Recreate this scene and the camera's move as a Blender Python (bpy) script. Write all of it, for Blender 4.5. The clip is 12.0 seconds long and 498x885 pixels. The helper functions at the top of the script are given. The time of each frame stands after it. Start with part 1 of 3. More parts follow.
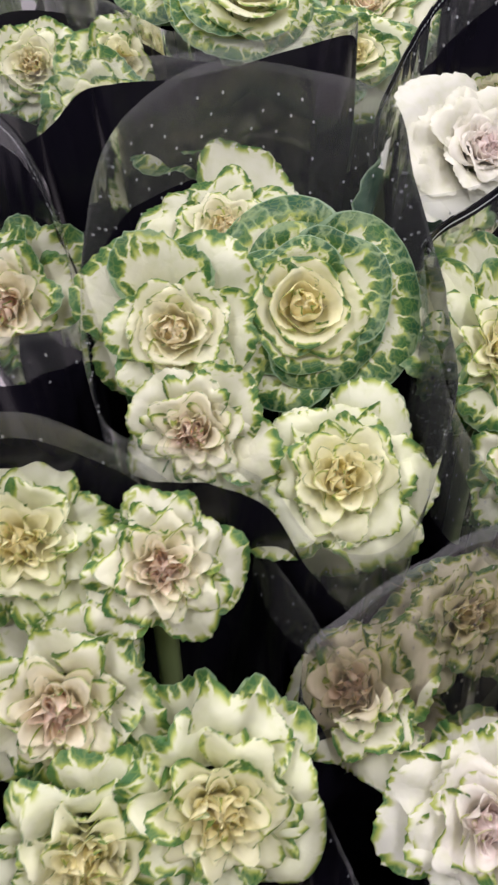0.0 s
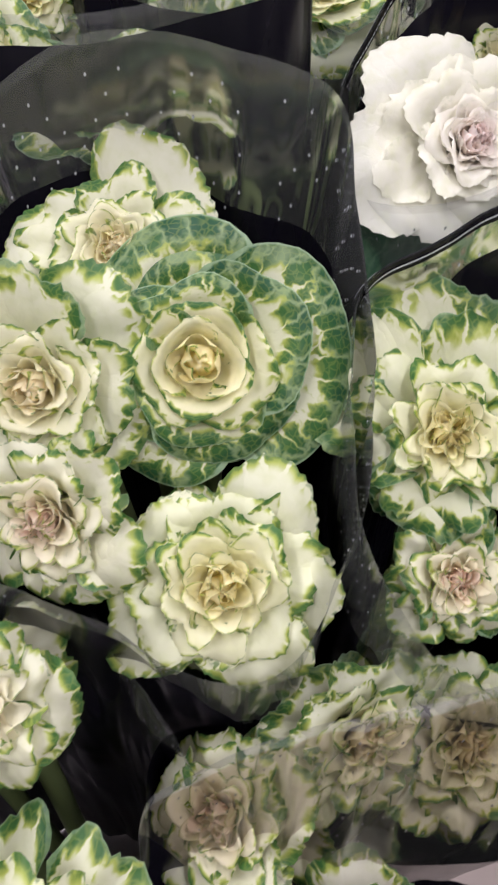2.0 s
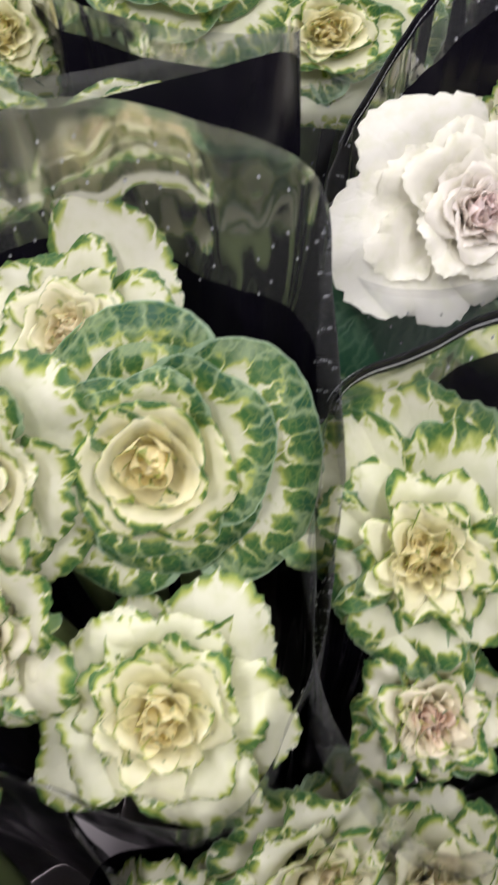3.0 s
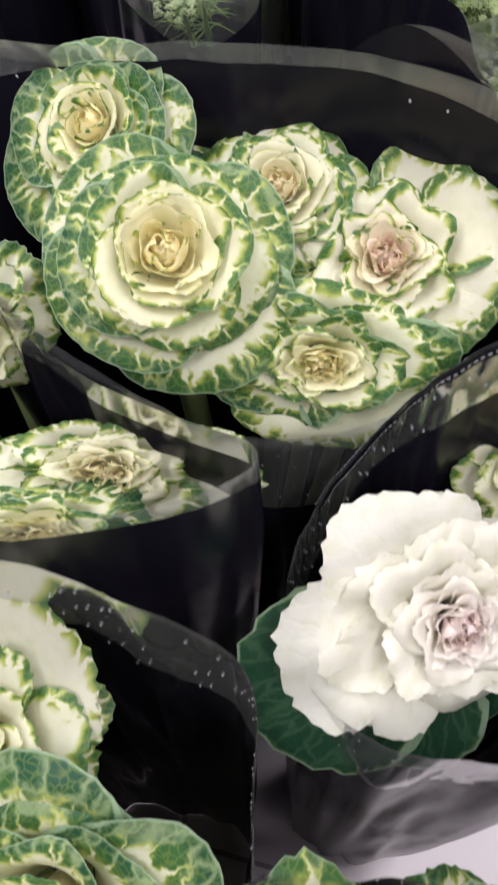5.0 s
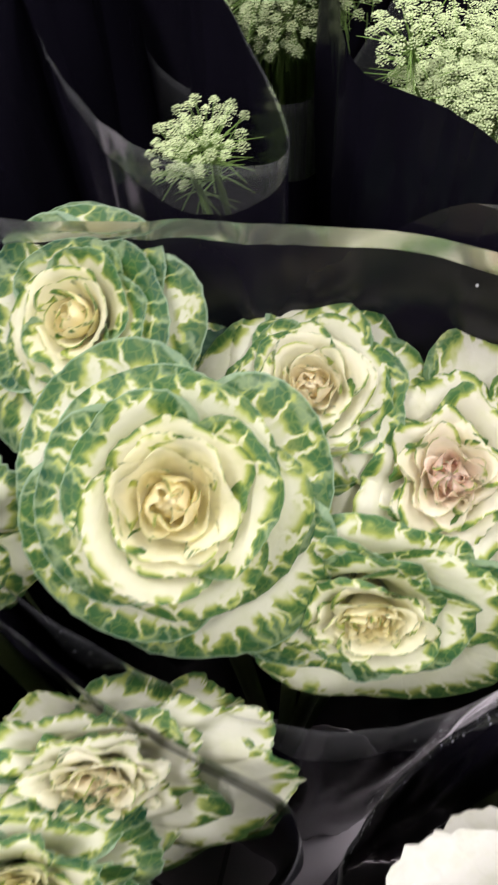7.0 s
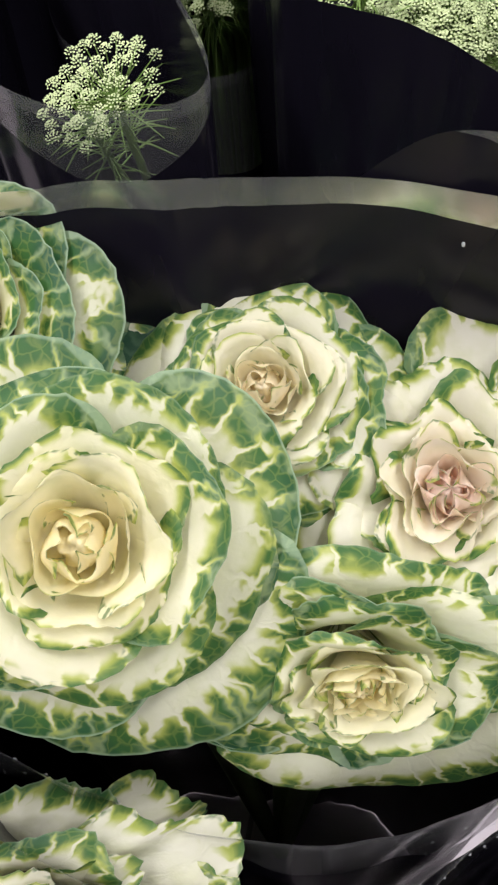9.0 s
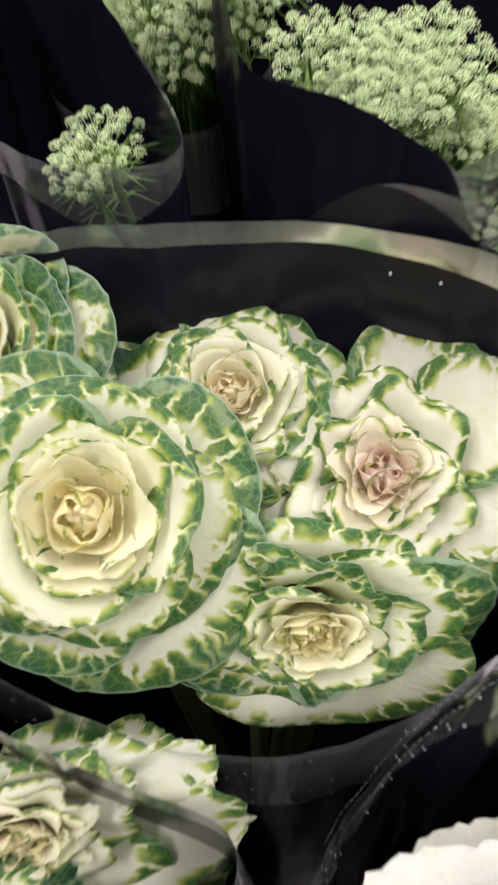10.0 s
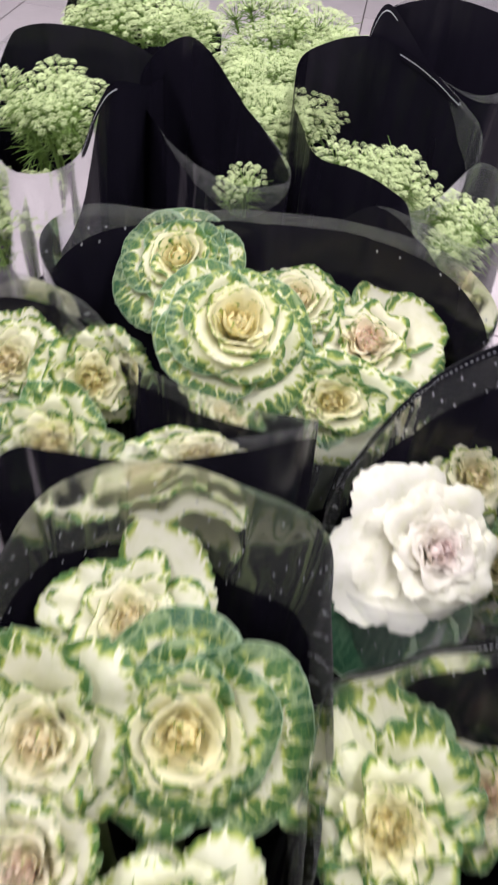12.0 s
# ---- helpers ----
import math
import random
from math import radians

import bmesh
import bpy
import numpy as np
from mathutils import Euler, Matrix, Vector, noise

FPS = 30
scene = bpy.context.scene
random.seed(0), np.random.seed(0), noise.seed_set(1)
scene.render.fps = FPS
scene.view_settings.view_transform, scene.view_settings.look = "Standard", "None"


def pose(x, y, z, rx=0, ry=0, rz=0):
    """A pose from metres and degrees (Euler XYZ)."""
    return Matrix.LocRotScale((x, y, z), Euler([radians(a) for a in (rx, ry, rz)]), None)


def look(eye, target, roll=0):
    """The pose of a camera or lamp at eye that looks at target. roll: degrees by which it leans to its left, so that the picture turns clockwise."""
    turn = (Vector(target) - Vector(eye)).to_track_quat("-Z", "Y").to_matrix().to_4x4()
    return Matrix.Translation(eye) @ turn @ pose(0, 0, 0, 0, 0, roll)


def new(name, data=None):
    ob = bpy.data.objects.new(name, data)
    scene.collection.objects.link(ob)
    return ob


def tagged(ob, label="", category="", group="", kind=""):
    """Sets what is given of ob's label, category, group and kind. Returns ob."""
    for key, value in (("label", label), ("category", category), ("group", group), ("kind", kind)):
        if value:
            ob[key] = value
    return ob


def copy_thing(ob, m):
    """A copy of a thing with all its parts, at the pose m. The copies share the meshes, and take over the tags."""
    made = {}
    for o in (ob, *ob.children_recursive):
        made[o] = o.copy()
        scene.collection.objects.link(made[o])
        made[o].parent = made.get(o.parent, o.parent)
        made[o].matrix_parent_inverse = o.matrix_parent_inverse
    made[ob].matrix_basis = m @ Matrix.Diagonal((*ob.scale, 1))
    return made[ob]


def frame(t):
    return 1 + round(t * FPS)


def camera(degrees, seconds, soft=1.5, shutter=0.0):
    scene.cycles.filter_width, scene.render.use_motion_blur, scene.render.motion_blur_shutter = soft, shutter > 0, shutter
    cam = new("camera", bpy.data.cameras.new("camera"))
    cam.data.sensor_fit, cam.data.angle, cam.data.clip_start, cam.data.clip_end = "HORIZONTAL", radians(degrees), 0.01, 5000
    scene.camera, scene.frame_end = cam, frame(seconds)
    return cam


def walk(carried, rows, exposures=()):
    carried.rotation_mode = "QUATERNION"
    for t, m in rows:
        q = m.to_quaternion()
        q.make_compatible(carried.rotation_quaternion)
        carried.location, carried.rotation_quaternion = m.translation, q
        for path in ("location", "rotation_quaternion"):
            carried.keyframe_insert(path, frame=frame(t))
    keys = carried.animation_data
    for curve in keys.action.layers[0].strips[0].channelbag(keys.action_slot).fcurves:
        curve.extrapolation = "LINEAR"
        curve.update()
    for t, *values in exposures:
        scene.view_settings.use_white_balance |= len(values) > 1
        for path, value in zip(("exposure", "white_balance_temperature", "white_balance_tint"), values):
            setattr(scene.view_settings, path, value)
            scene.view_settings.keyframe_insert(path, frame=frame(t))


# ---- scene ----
cam = camera(33.5, 12.0, soft=2.3, shutter=0.5)
PATH = [
    (0, (-0.002, 0.001, 1.058), (0.013, 1.347, -0.421), -1.1),
    (0.5, (0.028, 0.048, 1.068), (0.013, 1.309, -0.484), -2.3),
    (1, (0.045, 0.094, 1.062), (0.006, 1.276, -0.551), -1.4),
    (1.5, (0.062, 0.132, 1.059), (0.016, 1.246, -0.601), -0.1),
    (2, (0.082, 0.16, 1.06), (0.013, 1.237, -0.623), 0.0),
    (2.5, (0.102, 0.191, 1.054), (-0.037, 1.244, -0.641), -1.1),
    (3, (0.116, 0.237, 1.054), (-0.053, 1.281, -0.644), -2.1),
    (3.5, (0.144, 0.3, 1.067), (-0.074, 1.365, -0.611), -4.1),
    (5.5, (0.121, 0.49, 1.141), (-0.19, 1.411, -0.607), -2.6),
    (6, (0.089, 0.521, 1.148), (-0.212, 1.45, -0.598), -1.6),
    (6.5, (0.081, 0.554, 1.126), (-0.247, 1.479, -0.617), -3.9),
    (7, (0.089, 0.597, 1.108), (-0.233, 1.518, -0.639), -5.5),
    (7.5, (0.091, 0.628, 1.086), (-0.194, 1.553, -0.664), -4.6),
    (9.5, (0.098, 0.622, 1.024), (-0.217, 1.71, -0.624), -7.3),
    (10, (0.11, 0.582, 1.072), (-0.168, 1.702, -0.562), -5.6),
    (10.5, (0.112, 0.528, 1.135), (-0.127, 1.773, -0.411), -2.7),
    (11, (0.099, 0.491, 1.157), (-0.125, 1.846, -0.298), 0.1),
    (11.5, (0.086, 0.362, 1.193), (-0.111, 1.755, -0.229), 2.8),
    (12, (0.08, 0.186, 1.195), (-0.051, 1.636, -0.176), 6.6),
]
walk(cam, [(t, look(eye, target, roll)) for t, eye, target, roll in PATH], exposures=((0, -0.04), (3.5, 0.03), (7.5, 0.06), (9.5, 0.0), (11, 0.08), (12, 0.18)))

# ---------------------------------------------------------------- light
world = bpy.data.worlds.new("shop_air")
scene.world = world
world.use_nodes = True
world.node_tree.nodes["Background"].inputs[0].default_value = (0.75, 0.8, 1.0, 1)
world.node_tree.nodes["Background"].inputs[1].default_value = 0.30
scene.view_settings.exposure = 0.0

CEILING = 2.9
LAMPS = [(-0.9, -0.5), (0.9, -0.5), (-0.9, 1.1), (0.9, 1.1), (-0.9, 2.7), (0.9, 2.7)]
LAMP_WATTS = 31.0


# ---------------------------------------------------------------- materials
def material(name):
    m = bpy.data.materials.new(name)
    m.use_nodes = True
    nt = m.node_tree
    return m, nt, nt.nodes["Principled BSDF"]


def nd(nt, kind, **kw):
    n = nt.nodes.new(kind)
    for key, value in kw.items():
        n.inputs[key.replace("_", " ")].default_value = value
    return n


def math_node(nt, op, a, b=None, clamp=False):
    n = nt.nodes.new("ShaderNodeMath")
    n.operation, n.use_clamp = op, clamp
    for i, v in enumerate((a, b)):
        if v is None:
            continue
        if isinstance(v, (int, float)):
            n.inputs[i].default_value = v
        else:
            nt.links.new(v, n.inputs[i])
    return n.outputs[0]


def smooth(nt, value, lo, hi):
    n = nt.nodes.new("ShaderNodeMapRange")
    n.interpolation_type = "SMOOTHSTEP"
    nt.links.new(value, n.inputs[0])
    n.inputs[1].default_value, n.inputs[2].default_value = lo, hi
    return n.outputs[0]


def mix_color(nt, fac, a, b):
    n = nt.nodes.new("ShaderNodeMix")
    n.data_type = "RGBA"
    for sock, v in ((n.inputs[0], fac), (n.inputs[6], a), (n.inputs[7], b)):
        if isinstance(v, (int, float)):
            sock.default_value = v
        elif isinstance(v, tuple):
            sock.default_value = (*v, 1)
        else:
            nt.links.new(v, sock)
    return n.outputs[2]


def bump(nt, height, strength, distance, target):
    b = nt.nodes.new("ShaderNodeBump")
    b.inputs["Strength"].default_value, b.inputs["Distance"].default_value = strength, distance
    nt.links.new(height, b.inputs["Height"])
    nt.links.new(b.outputs[0], target)


def kale_material(name, core, mid, outer, lime=(0.50, 0.56, 0.13), green=(0.062, 0.17, 0.045), deep=(0.022, 0.098, 0.050), ribs=(0.50, 0.62, 0.34), fringe=0.8):
    """Leaf of an ornamental kale: pale heart, netted green margin, dotted rim."""
    m, nt, bsdf = material(name)
    uv = nt.nodes.new("ShaderNodeUVMap").outputs[0]
    info = nt.nodes.new("ShaderNodeObjectInfo")
    shift = nt.nodes.new("ShaderNodeVectorMath")
    shift.operation = "ADD"
    nt.links.new(uv, shift.inputs[0])
    jump = nt.nodes.new("ShaderNodeCombineXYZ")
    for i in (0, 1):
        nt.links.new(math_node(nt, "MULTIPLY", info.outputs["Random"], 40.0 + 17 * i), jump.inputs[i])
    nt.links.new(jump.outputs[0], shift.inputs[1])
    p = shift.outputs[0]
    attr = {}
    for key in ("rim", "layer", "margin"):
        a = nt.nodes.new("ShaderNodeAttribute")
        a.attribute_name = key
        attr[key] = a.outputs["Fac"]
    # netting of veins, stretched along the leaf
    warp = nd(nt, "ShaderNodeTexNoise", Scale=1.3, Detail=2.0)
    nt.links.new(p, warp.inputs["Vector"])

    def stretched(sx, sy, wob):
        st = nt.nodes.new("ShaderNodeMapping")
        st.inputs["Scale"].default_value = (sx, sy, 1.0)
        nt.links.new(p, st.inputs[0])
        wv = nt.nodes.new("ShaderNodeVectorMath")
        wv.operation = "MULTIPLY_ADD"
        nt.links.new(warp.outputs["Color"], wv.inputs[0])
        wv.inputs[1].default_value = (wob, wob, 0)
        nt.links.new(st.outputs[0], wv.inputs[2])
        return wv.outputs[0]

    def net(vec, scale, width):
        vo = nt.nodes.new("ShaderNodeTexVoronoi")
        vo.feature = "DISTANCE_TO_EDGE"
        vo.inputs["Scale"].default_value, vo.inputs["Randomness"].default_value = scale, 0.95
        nt.links.new(vec, vo.inputs["Vector"])
        return smooth(nt, vo.outputs["Distance"], width, 0.0)

    vein = net(stretched(1.0, 0.34, 0.7), 1.05, 0.13)
    vein2 = net(stretched(1.0, 0.8, 0.5), 2.6, 0.12)
    # wandering border between pale heart and green margin, with pale tongues along the ribs
    blot = nd(nt, "ShaderNodeTexNoise", Scale=0.8, Detail=2.5, Roughness=0.55)
    nt.links.new(stretched(1.0, 0.5, 0.3), blot.inputs["Vector"])
    wander = math_node(nt, "MULTIPLY", math_node(nt, "SUBTRACT", blot.outputs[0], 0.5), 0.42)
    depth = math_node(nt, "SUBTRACT", attr["margin"], attr["rim"])
    depth = math_node(nt, "ADD", depth, math_node(nt, "MULTIPLY", wander, smooth(nt, attr["margin"], 0.0, 0.18)))
    veined = math_node(nt, "SUBTRACT", depth, math_node(nt, "MULTIPLY", vein, 0.12))
    g = smooth(nt, veined, -0.09, 0.08)
    far_g = smooth(nt, depth, 0.05, 0.28)
    heart = mix_color(nt, smooth(nt, attr["layer"], 0.02, 0.26), core, mid)
    heart = mix_color(nt, smooth(nt, attr["layer"], 0.26, 0.70), heart, outer)
    mottle = nd(nt, "ShaderNodeTexNoise", Scale=1.1, Detail=5.0)
    nt.links.new(p, mottle.inputs["Vector"])
    heart = mix_color(nt, smooth(nt, mottle.outputs[0], 0.40, 0.75), heart, mix_color(nt, 0.17, heart, lime))
    green_c = mix_color(nt, far_g, green, deep)
    green_c = mix_color(nt, math_node(nt, "MULTIPLY", vein2, 0.20), green_c, lime)
    green_c = mix_color(nt, math_node(nt, "MULTIPLY", vein, 0.50), green_c, ribs)
    edge_lime = mix_color(nt, smooth(nt, g, 0.0, 0.62), heart, lime)
    col = mix_color(nt, smooth(nt, g, 0.45, 1.0), edge_lime, green_c)
    # dotted green rim of the pale leaves
    dots = nd(nt, "ShaderNodeTexNoise", Scale=3.4, Detail=1.0)
    nt.links.new(p, dots.inputs["Vector"])
    rim_line = math_node(nt, "MULTIPLY", smooth(nt, attr["rim"], 0.035, 0.008), smooth(nt, dots.outputs[0], 0.42, 0.60))
    col = mix_color(nt, math_node(nt, "MULTIPLY", rim_line, fringe), col, (0.12, 0.22, 0.07))
    # thin pale edge of the green leaves
    pale_edge = math_node(nt, "MULTIPLY", smooth(nt, attr["rim"], 0.016, 0.004), smooth(nt, attr["margin"], 0.10, 0.20))
    col = mix_color(nt, math_node(nt, "MULTIPLY", pale_edge, 0.65), col, (0.45, 0.60, 0.42))
    nt.links.new(col, bsdf.inputs["Base Color"])
    bsdf.inputs["Roughness"].default_value = 0.42
    bsdf.inputs["Specular IOR Level"].default_value = 0.38
    grain = nd(nt, "ShaderNodeTexNoise", Scale=9.0, Detail=4.0)
    nt.links.new(p, grain.inputs["Vector"])
    relief = math_node(nt, "ADD", math_node(nt, "MULTIPLY", vein, 0.35), math_node(nt, "ADD", mottle.outputs[0], math_node(nt, "MULTIPLY", grain.outputs[0], 0.25)))
    bump(nt, relief, 0.30, 0.0012, bsdf.inputs["Normal"])
    glow = nt.nodes.new("ShaderNodeBsdfTranslucent")
    nt.links.new(col, glow.inputs[0])
    mx = nt.nodes.new("ShaderNodeMixShader")
    mx.inputs[0].default_value = 0.46
    nt.links.new(bsdf.outputs[0], mx.inputs[1])
    nt.links.new(glow.outputs[0], mx.inputs[2])
    nt.links.new(mx.outputs[0], nt.nodes["Material Output"].inputs[0])
    return m


KALE = {
    "cream": kale_material("kale_cream", (0.92, 0.82, 0.60), (0.88, 0.84, 0.64), (0.85, 0.84, 0.68)),
    "yellow": kale_material("kale_yellow", (0.93, 0.84, 0.52), (0.89, 0.85, 0.60), (0.84, 0.84, 0.65)),
    "blush": kale_material("kale_blush", (0.91, 0.73, 0.64), (0.89, 0.82, 0.65), (0.85, 0.83, 0.68)),
    "white": kale_material("kale_white", (0.92, 0.80, 0.79), (0.91, 0.86, 0.82), (0.88, 0.86, 0.78), fringe=0.12),
    "leafy": kale_material("kale_leafy", (0.05, 0.14, 0.05), (0.04, 0.12, 0.05), (0.04, 0.12, 0.05), (0.06, 0.15, 0.06), (0.03, 0.10, 0.045), (0.022, 0.085, 0.045), (0.09, 0.18, 0.10)),
}


def plain(name, color, rough=0.5, grain=0.25, scale=40.0, spec=0.4, relief=0.0):
    m, nt, bsdf = material(name)
    co = nt.nodes.new("ShaderNodeTexCoord")
    big = nd(nt, "ShaderNodeTexNoise", Scale=scale / 9, Detail=3.0)
    small = nd(nt, "ShaderNodeTexNoise", Scale=scale, Detail=6.0)
    nt.links.new(co.outputs["Object"], big.inputs["Vector"])
    nt.links.new(co.outputs["Object"], small.inputs["Vector"])
    dark = tuple(c * (1 - grain) for c in color)
    c = mix_color(nt, smooth(nt, big.outputs[0], 0.3, 0.7), dark, color)
    c = mix_color(nt, math_node(nt, "MULTIPLY", smooth(nt, small.outputs[0], 0.4, 0.75), 0.5), c, dark)
    nt.links.new(c, bsdf.inputs["Base Color"])
    bsdf.inputs["Roughness"].default_value = rough
    bsdf.inputs["Specular IOR Level"].default_value = spec
    if relief:
        bump(nt, small.outputs[0], 0.5, relief, bsdf.inputs["Normal"])
    return m


def film_material(name, tint, gloss, rough, veil=0.0):
    """Thin clear wrapping film: lets light through, mirrors more at a slant, crinkled."""
    m, nt, bsdf = material(name)
    nt.nodes.remove(bsdf)
    co = nt.nodes.new("ShaderNodeTexCoord")
    st = nt.nodes.new("ShaderNodeMapping")
    st.inputs["Scale"].default_value = (1, 1, 0.55)
    nt.links.new(co.outputs["Object"], st.inputs[0])
    crink = nd(nt, "ShaderNodeTexNoise", Scale=15.0, Detail=2.0, Distortion=0.5)
    nt.links.new(st.outputs[0], crink.inputs["Vector"])
    clear = nt.nodes.new("ShaderNodeBsdfTransparent")
    clear.inputs[0].default_value = (*tint, 1)
    shine = nt.nodes.new("ShaderNodeBsdfGlossy")
    shine.inputs["Roughness"].default_value = rough
    bump(nt, crink.outputs[0], 0.5, 0.008, shine.inputs["Normal"])
    fres = nt.nodes.new("ShaderNodeFresnel")
    fres.inputs["IOR"].default_value = 1.5
    mx = nt.nodes.new("ShaderNodeMixShader")
    nt.links.new(math_node(nt, "MULTIPLY", fres.outputs[0], gloss, True), mx.inputs[0])
    nt.links.new(clear.outputs[0], mx.inputs[1])
    nt.links.new(shine.outputs[0], mx.inputs[2])
    last = mx.outputs[0]
    if veil:
        haze = nt.nodes.new("ShaderNodeBsdfDiffuse")
        haze.inputs[0].default_value = (0.75, 0.77, 0.8, 1)
        m2 = nt.nodes.new("ShaderNodeMixShader")
        m2.inputs[0].default_value = veil
        nt.links.new(last, m2.inputs[1])
        nt.links.new(haze.outputs[0], m2.inputs[2])
        last = m2.outputs[0]
    nt.links.new(last, nt.nodes["Material Output"].inputs[0])
    return m


FILM = film_material("clear_film", (0.91, 0.92, 0.95), 1.5, 0.10, 0.055)
STRIP = film_material("clear_film_rim", (0.88, 0.88, 0.9), 1.6, 0.14, 0.10)
SMOKE = film_material("smoked_film", (0.68, 0.61, 0.56), 1.2, 0.10, 0.015)


def black_film():
    m, nt, bsdf = material("black_film")
    co = nt.nodes.new("ShaderNodeTexCoord")
    st = nt.nodes.new("ShaderNodeMapping")
    st.inputs["Scale"].default_value = (1, 1, 0.3)
    nt.links.new(co.outputs["Object"], st.inputs[0])
    a = nd(nt, "ShaderNodeTexNoise", Scale=16.0, Detail=3.0, Distortion=0.6)
    b = nd(nt, "ShaderNodeTexNoise", Scale=150.0, Detail=3.0)
    for n in (a, b):
        nt.links.new(st.outputs[0], n.inputs["Vector"])
    c = mix_color(nt, a.outputs[0], (0.004, 0.004, 0.007), (0.013, 0.011, 0.020))
    nt.links.new(c, bsdf.inputs["Base Color"])
    bsdf.inputs["Roughness"].default_value = 0.22
    bsdf.inputs["Specular IOR Level"].default_value = 0.26
    h = math_node(nt, "ADD", a.outputs[0], math_node(nt, "MULTIPLY", b.outputs[0], 0.04))
    bump(nt, h, 0.5, 0.006, bsdf.inputs["Normal"])
    return m


BLACK = black_film()
DOT = plain("film_hole_rim", (0.66, 0.68, 0.72), 0.3, 0.1)
STEM = plain("kale_stem", (0.30, 0.38, 0.16), 0.5, 0.3)
UMBEL_STEM = plain("umbel_stem", (0.22, 0.36, 0.08), 0.5, 0.3)
FLORET = plain("white_floret", (0.60, 0.71, 0.36), 0.6, 0.3, 120.0)
FEATHER = plain("feathery_leaf", (0.20, 0.36, 0.07), 0.55, 0.35)
TILE = plain("floor_tile", (0.62, 0.56, 0.60), 0.35, 0.12, 30.0, 0.4)
GROUT = plain("floor_grout", (0.36, 0.32, 0.34), 0.8, 0.2, 60.0)
WALL = plain("wall_paint", (0.62, 0.61, 0.62), 0.7, 0.1, 20.0)
CEIL = plain("ceiling_paint", (0.7, 0.7, 0.72), 0.8, 0.08, 20.0)
METAL = plain("lamp_frame_paint", (0.75, 0.75, 0.76), 0.4, 0.08)


# ---------------------------------------------------------------- building helpers
def mesh_of(name, verts, faces, mat, flat=False):
    me = bpy.data.meshes.new(name)
    me.from_pydata([tuple(v) for v in verts], [], faces)
    if mat:
        me.materials.append(mat)
    if not flat:
        me.polygons.foreach_set("use_smooth", [True] * len(me.polygons))
    me.update()
    return me


def part(name, bm, mat, parent=None, label="", flat=False):
    """Links a bmesh, or a mesh, as one object under its thing."""
    if isinstance(bm, bmesh.types.BMesh):
        me = bpy.data.meshes.new(name)
        bm.to_mesh(me)
        bm.free()
        me.materials.append(mat)
        if not flat:
            me.polygons.foreach_set("use_smooth", [True] * len(me.polygons))
    else:
        me = bm
    ob = new(name, me)
    if parent:
        ob.parent = parent
    return tagged(ob, label)


def box(x0, x1, y0, y1, z0, z1, bevel=0.0):
    bm = bmesh.new()
    bmesh.ops.create_cube(bm, size=1)
    for v in bm.verts:
        v.co = ((x0 + x1) / 2 + v.co.x * (x1 - x0), (y0 + y1) / 2 + v.co.y * (y1 - y0), (z0 + z1) / 2 + v.co.z * (z1 - z0))
    if bevel:
        bmesh.ops.bevel(bm, geom=bm.edges[:], offset=bevel, segments=2, affect="EDGES")
    return bm


def tube(points, radii, sides=7):
    """Vertices and faces of a bent, tapered rod."""
    verts, faces = [], []
    pts = [Vector(p) for p in points]
    for i, p in enumerate(pts):
        d = (pts[min(i + 1, len(pts) - 1)] - pts[max(i - 1, 0)]).normalized()
        a = d.orthogonal().normalized()
        b = d.cross(a)
        for k in range(sides):
            w = 2 * math.pi * k / sides
            verts.append(p + (a * math.cos(w) + b * math.sin(w)) * radii[i])
    for i in range(len(pts) - 1):
        for k in range(sides):
            n = (k + 1) % sides
            faces.append((i * sides + k, i * sides + n, (i + 1) * sides + n, (i + 1) * sides + k))
    return verts, faces


# ---------------------------------------------------------------- the room
floor = tagged(new("floor"), "pale pinkish-grey square tiled shop floor", "floor", kind="structure")
part("bed", box(-4, 4, -3, 6, -0.12, -0.006), GROUT, floor)
for nm, b in (("wall_west", (-4.15, -4, -3, 6, -0.12, CEILING)), ("wall_east", (4, 4.15, -3, 6, -0.12, CEILING)),
              ("wall_north", (-4.15, 4.15, 6, 6.15, -0.12, CEILING)), ("wall_south", (-4.15, 4.15, -3.15, -3, -0.12, CEILING))):
    tagged(part(nm, box(*b), WALL, flat=True), "plain light grey painted shop wall", "wall", kind="structure")
tagged(part("ceiling", box(-4.15, 4.15, -3.15, 6.15, CEILING, CEILING + 0.15), CEIL, flat=True), "plain white painted ceiling", "ceiling", kind="structure")

lamp0 = tagged(new("ceiling_light"), "white rectangular ceiling light panel, switched on", "ceiling light", "ceiling lights")
for i, (x0, x1, y0, y1) in enumerate(((-0.16, -0.13, -0.63, 0.63), (0.13, 0.16, -0.63, 0.63), (-0.13, 0.13, -0.63, -0.60), (-0.13, 0.13, 0.60, 0.63))):
    part("frame_rail", box(x0, x1, y0, y1, -0.05, 0.0, 0.004), METAL, lamp0)
part("back_plate", box(-0.13, 0.13, -0.60, 0.60, -0.02, -0.003), METAL, lamp0)
for i, (x, y) in enumerate(LAMPS):
    m = pose(x, y, CEILING - 0.001)
    if i == 0:
        lamp0.matrix_basis = m
    else:
        copy_thing(lamp0, m)
    data = bpy.data.lights.new("tube_light", "AREA")
    data.shape, data.size, data.size_y, data.energy, data.color = "RECTANGLE", 0.26, 1.2, LAMP_WATTS, (1.0, 0.965, 0.985)
    new("tube_light", data).matrix_basis = pose(x, y, CEILING - 0.04)


